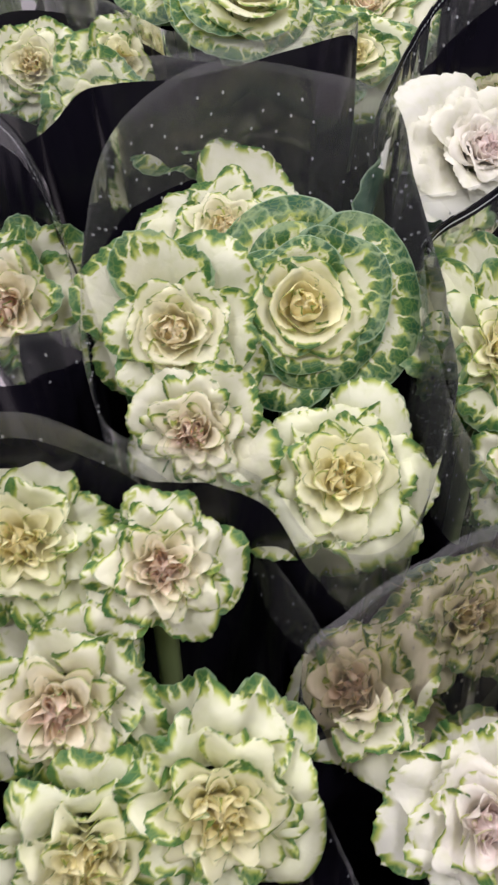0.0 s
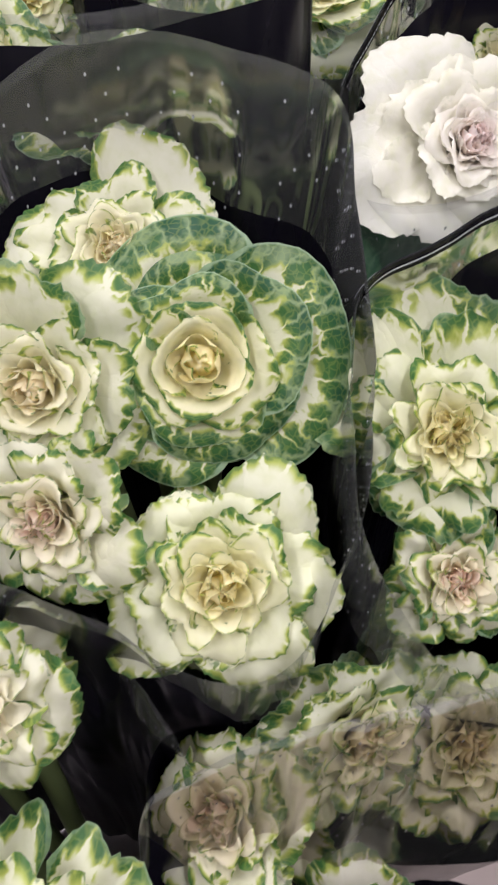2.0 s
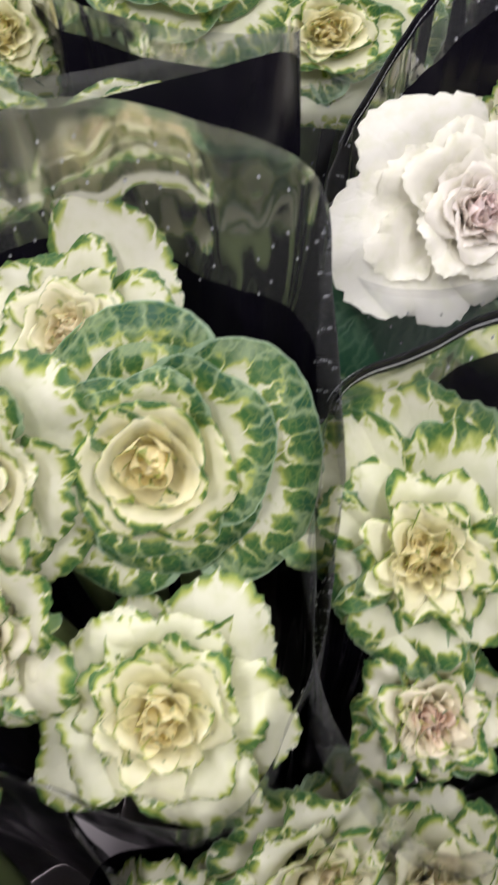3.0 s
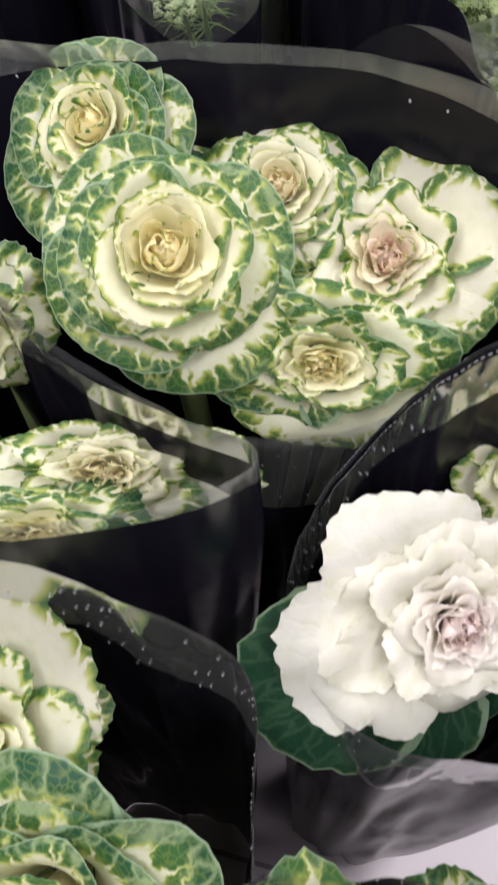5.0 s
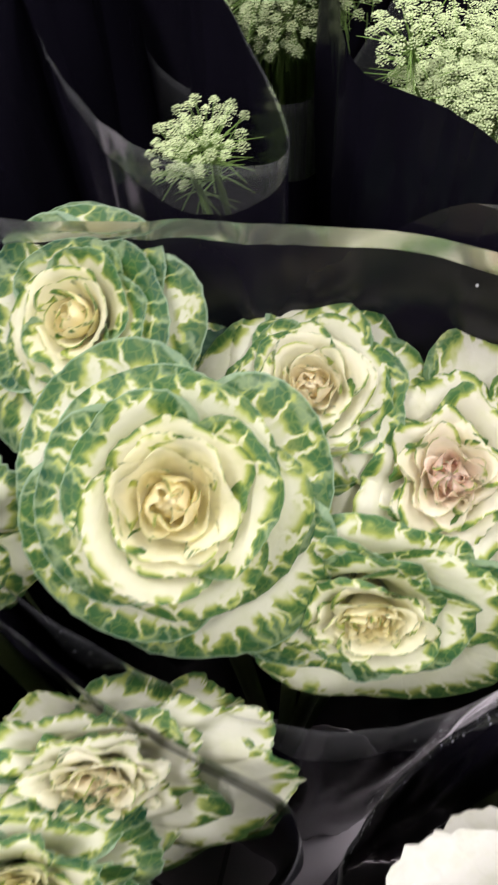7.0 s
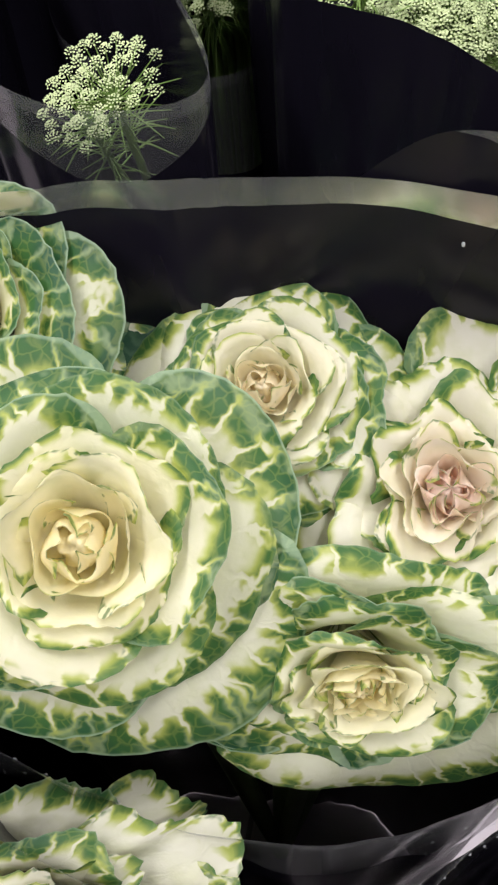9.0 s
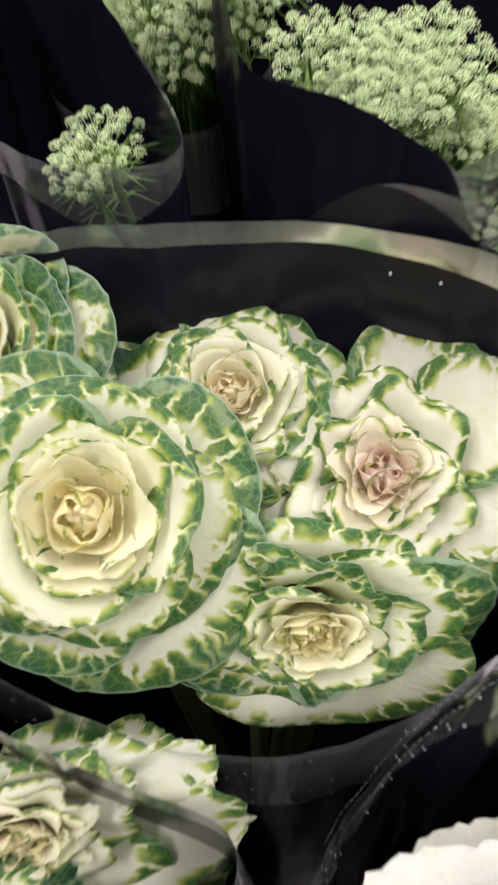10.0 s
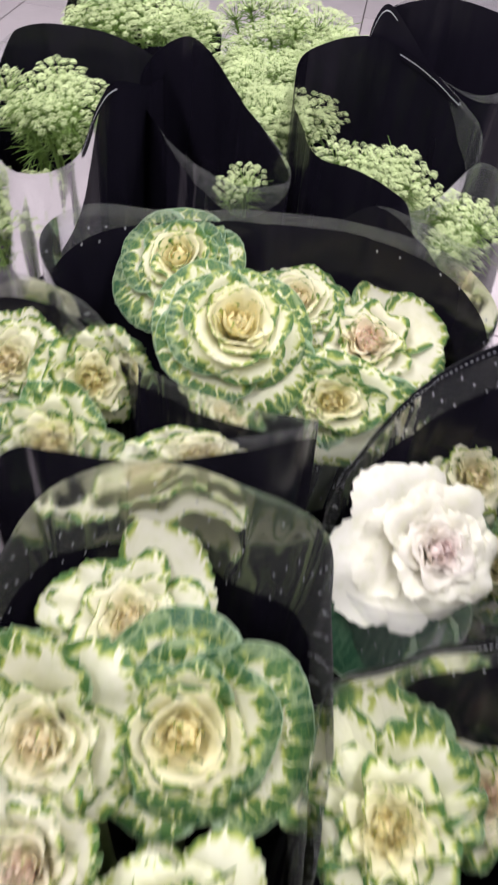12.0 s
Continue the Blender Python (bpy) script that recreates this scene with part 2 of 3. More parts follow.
# ---------------------------------------------------------------- ornamental kale
def smoothstep(a, b, x):
    t = min(1, max(0, (x - a) / (b - a)))
    return t * t * (3 - 2 * t)


GOLD = math.pi * (3 - math.sqrt(5))


def kale_leaf(rng, s, phi, R, mat, margin, ruffle, open_, tooth=0.016, nu=14, nv=27, reach=1.0, drop=0.0, broad=0.0):
    """One leaf of a rosette: s runs from the heart (0) to the outermost leaf (1)."""
    bud = max(0.0, 1 - s / 0.30)
    r_base = R * (0.010 + 0.10 * s)
    r_tip = R * (0.035 + 0.965 * s ** 0.92) * rng.uniform(0.94, 1.05) * reach
    z_base = -R * (0.10 + 0.60 * smoothstep(0.0, 0.8, s))
    lift = 0.22 - 0.06 * smoothstep(0, 0.5, s) + 0.04 * math.sin(math.pi * min(1, s * 1.3)) - 0.42 * open_ * max(0, s - 0.42) / 0.58
    z_tip = R * (lift + rng.uniform(-0.03, 0.03) - drop)
    half = 1.75 - (0.85 - 0.52 * broad) * smoothstep(0.05, 0.75, s) + rng.uniform(-0.12, 0.14)
    tooth *= (1 - 0.8 * broad * smoothstep(0.25, 0.5, s)) * (1.35 - 0.6 * s)
    steep = 0.72 + 0.40 * smoothstep(0.15, 0.70, s)
    bend = 1.15 + 1.25 * s
    curl = rng.uniform(0.03, 0.13) * (0.5 + s)
    swirl = rng.uniform(0.05, 0.13) * rng.choice((-1, 1, 1, 1)) + 0.10 * bud
    k1, k2 = rng.uniform(1.6, 3.4), rng.uniform(5.5, 11)
    p1, p2, p3 = (rng.uniform(0, 6.28) for _ in range(3))
    notch = rng.uniform(-0.5, 0.5)
    plain_edge = 1 - 0.75 * broad
    seedv = Vector((rng.uniform(0, 90), rng.uniform(0, 90), 0))
    verts, uvs, rims = [], [], []
    length = math.hypot(r_tip - r_base, z_tip - z_base)
    for j in range(nv):
        v = -1 + 2 * j / (nv - 1)
        lobe = 1 - (0.26 + 0.14 * s) * abs(v) ** 3.4 + 0.045 * plain_edge * math.sin(k1 * v * 2 + p1) - 0.07 * plain_edge * math.exp(-((v - notch) / 0.10) ** 2) * (s < 0.8)
        lobe += tooth * math.sin(j * 2.4 + p3) * (1 + 0.6 * math.sin(j * 0.7 + p1)) + tooth * 1.8 * noise.noise(seedv + Vector((v * 9, 0, 3)))
        for i in range(nu):
            a = (i / (nu - 1)) ** 0.85
            u = a * lobe
            wide = 0.50 + 0.50 * math.sin(min(1.0, u * 1.25) * math.pi / 2)
            ang = phi + half * v * wide
            r = r_base + (r_tip - r_base) * u ** steep + bud * R * 0.085 * math.sin(math.pi * min(1, u))
            z = z_base + (z_tip - z_base) * (1 - max(0, 1 - u) ** bend)
            r *= 1 + swirl * v
            z += R * 0.06 * v * v * (1 - s * 1.5)
            tipc = max(0, u - 0.70)
            z -= curl * R * tipc ** 2 * 9 * (0.25 + s)
            r += curl * R * tipc * 0.6 * (1 - s) * (1 - bud)
            wv = a ** 3 * ruffle * R * (0.62 + 0.38 * s)
            wob = math.sin(k1 * v + p1) * 0.6 + math.sin(k2 * v + p2) * 0.5 + 0.9 * noise.noise(seedv + Vector((v * 2.2, u * 2, 0)))
            z += wv * wob * (0.5 + 0.5 * s)
            r += wv * 0.75 * math.sin(k2 * v * 0.9 + p3) * (1.25 - s)
            z += R * 0.07 * noise.noise(seedv + Vector((v * 0.9, u * 1.3, 5))) * u
            z += R * 0.014 * noise.noise(seedv + Vector((v * 4.5, u * 5.0, 2))) * u
            r += R * 0.05 * noise.noise(seedv + Vector((v * 1.1, u * 1.6, 9))) * u * (1 - bud)
            verts.append((r * math.cos(ang), r * math.sin(ang), z))
            uvs.append((half * v * wide * (r_tip * 0.75) * 100, u * length * 100))
            rims.append(max(0.0, 1 - (a ** 6 + abs(v) ** 6) ** (1 / 6)))
    faces = [(j * nu + i, (j + 1) * nu + i, (j + 1) * nu + i + 1, j * nu + i + 1) for j in range(nv - 1) for i in range(nu - 1)]
    me = mesh_of("leaf", verts, faces, mat)
    layer = me.uv_layers.new(name="UVMap")
    idx = np.empty(len(me.loops), dtype=np.int32)
    me.loops.foreach_get("vertex_index", idx)
    layer.data.foreach_set("uv", np.array(uvs, dtype=np.float32)[idx].ravel())
    for key, vals in (("rim", rims), ("layer", [s] * len(verts)), ("margin", [margin] * len(verts))):
        me.attributes.new(key, "FLOAT", "POINT").data.foreach_set("value", vals)
    return me


def kale_heart(rng, R, mat):
    """The crumpled knot of unopened leaves in the middle of a rosette."""
    bm = bmesh.new()
    bmesh.ops.create_icosphere(bm, subdivisions=4, radius=1)
    o = Vector((rng.uniform(0, 50), 0, 0))
    for v in bm.verts:
        c = v.co.copy()
        w = math.atan2(c.y, c.x)
        fold = math.sin(3 * w + 7 * math.hypot(c.x, c.y) + o.x) * 0.16 + 0.5 * noise.noise(c * 2.3 + o)
        v.co = Vector((c.x * (0.095 + 0.05 * fold), c.y * (0.095 + 0.05 * fold), c.z * 0.21 + 0.13 * fold * max(0, c.z) - 0.01)) * R
    me = bpy.data.meshes.new("heart")
    bm.to_mesh(me)
    bm.free()
    me.materials.append(mat)
    me.polygons.foreach_set("use_smooth", [True] * len(me.polygons))
    me.uv_layers.new(name="UVMap")
    n = len(me.vertices)
    for key, val in (("rim", 0.5), ("layer", 0.0), ("margin", 0.0)):
        me.attributes.new(key, "FLOAT", "POINT").data.foreach_set("value", [val] * n)
    return me


def kale(place, normal, R, style, green, foot, label, seed, leaves=27, ruffle=0.12, open_=0.6, squash=1.0, spin=0.0, long=(), under=3, loose=(), broad=0.0):
    """A cut ornamental kale: rosette of leaves on a stem that runs down into its sleeve.
    long: (bearing, stretch) pairs in which the outer leaves reach further; under: greener leaves below; loose: (bearing, reach, drop) of single dark leaves."""
    rng = random.Random(seed)
    R *= 1.13
    head = tagged(new("ornamental_kale"), label, "flower", "kale flower heads")
    n = Vector(normal).normalized()
    q = n.to_track_quat("Z", "Y").to_matrix().to_4x4()
    head.matrix_basis = Matrix.Translation(place) @ q @ Matrix.Diagonal((1, squash, 1, 1)) @ pose(0, 0, 0, 0, 0, spin)
    inv = head.matrix_basis.inverted()
    lo, hi = green
    for i in range(leaves + under):
        s = min(1.0, (i / (leaves - 1)) ** 1.2)
        g = lo + (hi - lo) * smoothstep(0.18, 0.70, s)
        g = max(0.0, g + rng.uniform(-0.06, 0.06)) if g > 0.015 else g
        phi = GOLD * i + rng.uniform(-0.25, 0.25)
        reach, drop = 1.0, 0.0
        for bearing, stretch in long:
            reach += stretch * max(0, math.cos(phi + radians(spin) - radians(bearing))) ** 2 * smoothstep(0.45, 0.8, s)
        if i >= leaves:
            reach, drop, g = 1 + (reach - 1) * 0.5 - rng.uniform(0.02, 0.2), rng.uniform(0.35, 0.75), g + 0.05
        fine = s > 0.3
        me = kale_leaf(rng, s, phi, R, KALE[style], g, ruffle, open_, nu=15 if fine else 10, nv=41 if fine else 31, reach=reach, drop=drop, broad=broad)
        part("leaf", me, None, head)
    part("heart", kale_heart(rng, R, KALE[style]), None, head)
    for bearing, reach, drop in loose:
        me = kale_leaf(rng, 1.0, radians(bearing - spin), R, KALE["leafy"], 0.9, 0.03, open_, reach=reach, drop=drop)
        part("leaf", me, None, head, "plain dark green leaf")
    top = Vector(place) - n * R * 0.40
    mid = top - n * R * 0.5 + Vector((0, 0, -0.06))
    ft = Vector(foot)
    pts = [inv @ p for p in (top, top.lerp(mid, 0.5), mid, mid.lerp(ft, 0.5), ft)]
    v, f = tube(pts, [0.009, 0.009, 0.008, 0.008, 0.008], 8)
    part("stem", mesh_of("stem", v, f, STEM), None, head)
    return head


# ---------------------------------------------------------------- wrapping sleeves
def glide(keys, u):
    """A point on the smooth closed curve through keys; u counts keys."""
    n = len(keys)
    i, f = int(math.floor(u)) % n, u - math.floor(u)
    p0, p1, p2, p3 = (keys[(i + k) % n] for k in (-1, 0, 1, 2))
    return [0.5 * (2 * b + (c - a) * f + (2 * a - 5 * b + 4 * c - d) * f * f + (3 * b - a - 3 * c + d) * f ** 3) for a, b, c, d in zip(p0, p1, p2, p3)]


def sleeve(label, foot, rim, seed, dots=True, seams=(), strip=0.006, gather=0.82, clear=None):
    """A bag of wrapping film round a bunch, standing on the ground: printed black below a wavy border, clear above it, with a welded edge strip.
    rim: corners and dips of the mouth as (x, y, z, depth of clear film below the edge); seams: stretches of the rim, counted in corners, with a stitched weld."""
    rng = random.Random(seed)
    thing = tagged(new("flower_sleeve"), label, "flower wrap", "flower sleeves")
    thing.location = (foot[0], foot[1], 0.0)
    cx = sum(k[0] for k in rim) / len(rim)
    cy = sum(k[1] for k in rim) / len(rim)
    per = 16
    na = len(rim) * per
    o = Vector((rng.uniform(0, 40), rng.uniform(0, 40), 0))

    def point(u, h):
        x, y, z, _ = glide(rim, u)
        dx, dy = x - cx, y - cy
        reach = math.hypot(dx, dy)
        w = math.atan2(dy, dx)
        ring = Vector((math.cos(w), math.sin(w), 0))
        pleat = noise.noise(o + ring * 3.2 + Vector((0, 0, h * 1.5))) * 0.010 + noise.noise(o + ring * 9.0 + Vector((0, 0, h * 5.0))) * 0.0035
        pleat *= min(1.0, 0.25 + (1 - h) * 9)
        k = gather + (1 - gather) * h ** 0.8 + pleat / max(reach, 0.02)
        bx, by = foot[0] + (cx - foot[0]) * h, foot[1] + (cy - foot[1]) * h
        return Vector((bx + dx * k - foot[0], by + dy * k - foot[1], z * h + 0.003 * (1 - h)))

    def border(u):
        k = glide(rim, u)
        return 1 - max(0.0, k[3]) / k[2]

    def edge(u):
        return max(border(u), 1 - strip / glide(rim, u)[2])

    def band(name, lo, hi, nh, mat, lab):
        verts, faces = [], []
        tall = []
        for k in range(na):
            u = k / per
            h0, h1 = lo(u), hi(u)
            tall.append(h1 - h0 > 1e-4)
            verts.extend(point(u, h0 + (h1 - h0) * i / nh) for i in range(nh + 1))
        w = nh + 1
        for k in range(na):
            n = (k + 1) % na
            if tall[k] or tall[n]:
                faces.extend((k * w + i, n * w + i, n * w + i + 1, k * w + i + 1) for i in range(nh))
        if faces:
            part(name, mesh_of(name, verts, faces, mat), None, thing, lab)

    band("black_panel", lambda u: 0.0, border, 30, BLACK, "glossy black plastic film")
    band("clear_panel", border, edge, 12, clear or FILM, "smoky plastic film" if clear else "clear plastic film")
    band("rim_strip", edge, lambda u: 1.0, 2, STRIP, "clear film edge strip")

    def axes(u, h):
        p = point(u, h)
        e1 = (point(u + 0.02, h) - p).normalized()
        e2 = (point(u, h - 0.006) - p).normalized()
        return p, e1, e2, e1.cross(e2).normalized()

    for u0, u1 in seams:
        sv, sf, dv, df = [], [], [], []
        steps = int((u1 - u0) * 24)
        for i in range(steps + 1):
            p, e1, e2, out = axes(u0 + (u1 - u0) * i / steps, 0.994)
            sv += [p - e2 * 0.0045 + out * 0.0014, p + e2 * 0.0045 + out * 0.0014]
            if i:
                b0 = len(sv) - 4
                sf.append((b0, b0 + 2, b0 + 3, b0 + 1))
            for side in (-1, 1):
                q = p + out * 0.0020 * side
                b0 = len(dv)
                dv += [q - e1 * 0.0011 - e2 * 0.0006, q + e1 * 0.0011 - e2 * 0.0006, q + e1 * 0.0011 + e2 * 0.0006, q - e1 * 0.0011 + e2 * 0.0006]
                df.append((b0, b0 + 1, b0 + 2, b0 + 3))
        seam = part("seam", mesh_of("seam", sv, sf, BLACK), None, thing, "black welded seam")
        tagged(part("stitching", mesh_of("stitching", dv, df, DOT), None, seam, "row of pale stitch marks"), kind="stuff")
    if dots:
        verts, faces = [], []
        for row in range(11):
            for k in range(len(rim) * 4):
                u = (k + 0.5 * (row % 2) + rng.uniform(-0.05, 0.05)) / 4
                h = 0.975 - 0.0165 * row
                if h < border(u) - 0.012 or rng.random() * 0.026 > (point(u + 0.125, h) - point(u - 0.125, h)).length:
                    continue
                p, e1, e2, out = axes(u, h)
                base = len(verts)
                for q in range(6):
                    w = 2 * math.pi * q / 6
                    verts.append(p + e1 * math.cos(w) * 0.0007 + e2 * math.sin(w) * 0.0013 + out * 0.0005)
                verts.append(p + out * 0.0011)
                faces.extend((base + q, base + (q + 1) % 6, base + 6) for q in range(6))
        if verts:
            tagged(part("perforation", mesh_of("perforation", verts, faces, DOT), None, thing, "rows of tiny punched air holes"), kind="stuff")
    return thing


# ---------------------------------------------------------------- white lace flowers
def umbel_mesh(seed):
    """Flower head of a lace flower: spokes, each ending in a small dome of florets."""
    rng = random.Random(seed)
    sv, sf, fv, ff = [], [], [], []

    def add(dst_v, dst_f, v, f):
        o = len(dst_v)
        dst_v.extend(v)
        dst_f.extend(tuple(i + o for i in q) for q in f)

    R = rng.uniform(0.034, 0.042)
    n = 30
    for i in range(n):
        rr = math.sqrt((i + 0.5) / n)
        w = GOLD * i + rng.uniform(-0.2, 0.2)
        tip = Vector((R * rr * math.cos(w), R * rr * math.sin(w), R * (0.55 + 0.30 * (1 - rr * rr)) + rng.uniform(-0.003, 0.003)))
        knee = tip * 0.5 + Vector((0, 0, -R * 0.10))
        add(sv, sf, *tube([(0, 0, 0), knee, tip], [0.0009, 0.0007, 0.0005], 3))
        r2 = rng.uniform(0.0048, 0.0066)
        for k in range(24):
            q = math.sqrt((k + 0.5) / 24)
            w2 = GOLD * k + w
            c = tip + Vector((r2 * q * math.cos(w2), r2 * q * math.sin(w2), r2 * (0.5 - 0.55 * q * q) + rng.uniform(-0.0005, 0.0005)))
            s = rng.uniform(0.0007, 0.0011)
            v = [c + Vector((s * math.cos(1.2566 * m), s * math.sin(1.2566 * m), rng.uniform(-0.3, 0.5) * s)) for m in range(5)] + [c + Vector((0, 0, -s * 0.9)), c + Vector((0, 0, s * 0.45))]
            add(fv, ff, v, [(m, (m + 1) % 5, 6) for m in range(5)] + [((m + 1) % 5, m, 5) for m in range(5)])
    # thread-like leaves under the head
    for i in range(44):
        w = rng.uniform(0, 6.28)
        d = Vector((math.cos(w), math.sin(w), rng.uniform(-0.3, 0.5)))
        b = Vector((0, 0, -rng.uniform(-0.005, 0.07)))
        e = rng.uniform(0.02, 0.055)
        add(sv, sf, *tube([b, b + d * e * 0.5 + Vector((0, 0, 0.004)), b + d * e], [0.0009, 0.0008, 0.0003], 3))
    return mesh_of("spokes", sv, sf, UMBEL_STEM), mesh_of("florets", fv, ff, FLORET, True)


UMBELS = [umbel_mesh(70 + i) for i in range(5)]


def lace_flower(place, lean, size, foot, k):
    thing = tagged(new("lace_flower"), "greenish-white lace flower on a thin green stem", "flower", "lace flowers")
    n = Vector((lean[0], lean[1], 1)).normalized()
    thing.matrix_basis = Matrix.Translation(place) @ n.to_track_quat("Z", "Y").to_matrix().to_4x4() @ pose(0, 0, 0, 0, 0, k * 47) @ Matrix.Diagonal((size, size, size, 1))
    spokes, florets = UMBELS[k % len(UMBELS)]
    part("spokes", spokes, None, thing)
    tagged(part("blossom", florets, None, thing), kind="stuff")
    inv = thing.matrix_basis.inverted()
    p, ft = Vector(place), Vector(foot)
    v, f = tube([inv @ p, inv @ (p - n * 0.08), inv @ p.lerp(ft, 0.5), inv @ ft], [0.0016 / size, 0.002 / size, 0.0025 / size, 0.0025 / size], 5)
    part("stem", mesh_of("stem", v, f, UMBEL_STEM), None, thing)
    return thing


# ---------------------------------------------------------------- the bunches
CREAM = "cream ornamental kale head with wavy green-edged leaves"
# bunch round the strongly green-netted head
FOOT = (0.02, 0.42, 0.01)
kale((0.040, 0.427, 0.719), (0.05, -0.65, 0.75), 0.068, "yellow", (0.03, 0.25), FOOT, "round kale head with broad dark green netted margins and yellow heart", 11, leaves=20, ruffle=0.045, open_=0.3, spin=40, under=1, long=((15, 0.10), (75, 0.02)), broad=0.85)
kale((-0.042, 0.404, 0.721), (-0.06, -0.71, 0.70), 0.055, "cream", (0.0, 0.13), FOOT, "cream kale head with long leaves edged in green", 12, ruffle=0.07, long=((100, 0.5),))
kale((-0.031, 0.345, 0.690), (-0.21, -0.75, 0.63), 0.044, "blush", (0.0, 0.07), FOOT, "blush-hearted kale head with upright cream leaves", 13, ruffle=0.16, open_=0.1, under=1, long=((20, 0.12),))
kale((0.057, 0.324, 0.668), (0.07, -0.57, 0.82), 0.055, "yellow", (0.0, 0.075), FOOT, CREAM, 14, ruffle=0.12, under=2, long=((60, 0.15), (250, 0.12)))
kale((-0.010, 0.481, 0.742), (-0.01, -0.46, 0.89), 0.045, "cream", (0.0, 0.11), FOOT, CREAM, 15, ruffle=0.10, long=((50, 0.4), (160, 0.3)))
sleeve("black and clear plastic flower sleeve with tiny holes", FOOT, ((-0.078, 0.315, 0.735, 0.035), (-0.02, 0.287, 0.735, 0.028), (0.012, 0.283, 0.714, 0.025), (0.042, 0.281, 0.660, 0.04), (0.09, 0.286, 0.655, 0.10), (0.122, 0.335, 0.71, 0.12),
       (0.128, 0.42, 0.735, 0.10), (0.116, 0.49, 0.77, 0.09), (0.102, 0.531, 0.807, 0.10), (0.045, 0.540, 0.824, 0.10), (-0.025, 0.538, 0.828, 0.08), (-0.085, 0.52, 0.79, 0.06), (-0.10, 0.42, 0.745, 0.04)), 1)
# bunch beside it
FOOT = (0.19, 0.40, 0.01)
kale((0.170, 0.403, 0.699), (-0.06, -0.50, 0.86), 0.048, "yellow", (0.0, 0.14), FOOT, CREAM, 21, ruffle=0.17, leaves=31, open_=0.6, long=((90, 0.55), (140, 0.3), (280, 0.2)))
kale((0.182, 0.345, 0.647), (0.10, -0.60, 0.80), 0.040, "blush", (0.0, 0.14), FOOT, CREAM, 22, ruffle=0.18)
kale((0.232, 0.443, 0.680), (0.11, -0.32, 0.94), 0.042, "blush", (0.0, 0.14), FOOT, CREAM, 23, ruffle=0.18)
sleeve("clear plastic flower sleeve with tiny holes", FOOT, ((0.130, 0.33, 0.70, 0.10), (0.18, 0.288, 0.655, 0.06), (0.25, 0.30, 0.67, 0.06), (0.292, 0.38, 0.76, 0.08), (0.275, 0.462, 0.85, 0.04), (0.20, 0.476, 0.80, 0.03), (0.157, 0.470, 0.77, 0.05), (0.122, 0.455, 0.745, 0.08), (0.119, 0.39, 0.72, 0.10)), 2, seams=((4.0, 7.0),))
# large cream bunch
FOOT = (-0.06, 0.20, 0.01)
kale((-0.124, 0.267, 0.690), (0.06, -0.58, 0.81), 0.050, "yellow", (0.0, 0.07), FOOT, CREAM, 31, ruffle=0.18)
kale((-0.047, 0.250, 0.688), (0.19, -0.63, 0.75), 0.043, "blush", (0.0, 0.075), FOOT, CREAM, 32, ruffle=0.18, open_=0.4)
kale((-0.102, 0.194, 0.644), (0.11, -0.71, 0.69), 0.053, "blush", (0.0, 0.07), FOOT, "wide cream kale head with a mauve heart", 33, ruffle=0.15)
kale((-0.018, 0.143, 0.636), (0.13, -0.67, 0.73), 0.055, "yellow", (0.0, 0.075), FOOT, CREAM, 34, ruffle=0.18)
kale((-0.085, 0.128, 0.615), (0.11, -0.79, 0.61), 0.050, "yellow", (0.0, 0.07), FOOT, CREAM, 35, ruffle=0.18)
sleeve("black and clear plastic flower sleeve with tiny holes", FOOT, ((-0.13, 0.305, 0.752, 0.02), (-0.065, 0.302, 0.72, 0.02), (-0.025, 0.297, 0.675, 0.03), (0.015, 0.284, 0.642, 0.05), (0.066, 0.222, 0.588, 0.05), (0.105, 0.19, 0.573, 0.04),
       (0.085, 0.11, 0.55, 0.03), (0.0, 0.05, 0.55, 0.02), (-0.11, 0.05, 0.58, 0.02), (-0.19, 0.13, 0.66, 0.02), (-0.20, 0.24, 0.74, 0.02)), 3)
# bunch behind smoky film
FOOT = (0.13, 0.25, 0.01)
kale((0.064, 0.229, 0.580), (-0.42, -0.30, 0.85), 0.049, "blush", (0.0, 0.075), FOOT, "cream kale head with a mauve heart behind smoky film", 41, ruffle=0.14)
kale((0.138, 0.272, 0.590), (0.33, -0.42, 0.85), 0.054, "cream", (0.0, 0.11), FOOT, "narrow cream kale head with crinkled green edges", 42, ruffle=0.18, squash=0.7, open_=0.4)
kale((0.196, 0.274, 0.580), (0.15, -0.27, 0.95), 0.050, "cream", (0.0, 0.075), FOOT, CREAM, 44, ruffle=0.16)
sleeve("low black plastic flower sleeve", FOOT, ((0.03, 0.222, 0.55, 0), (0.13, 0.217, 0.54, 0), (0.23, 0.225, 0.55, 0), (0.255, 0.268, 0.56, 0), (0.14, 0.284, 0.57, 0), (0.03, 0.272, 0.57, 0)), 17, dots=False)
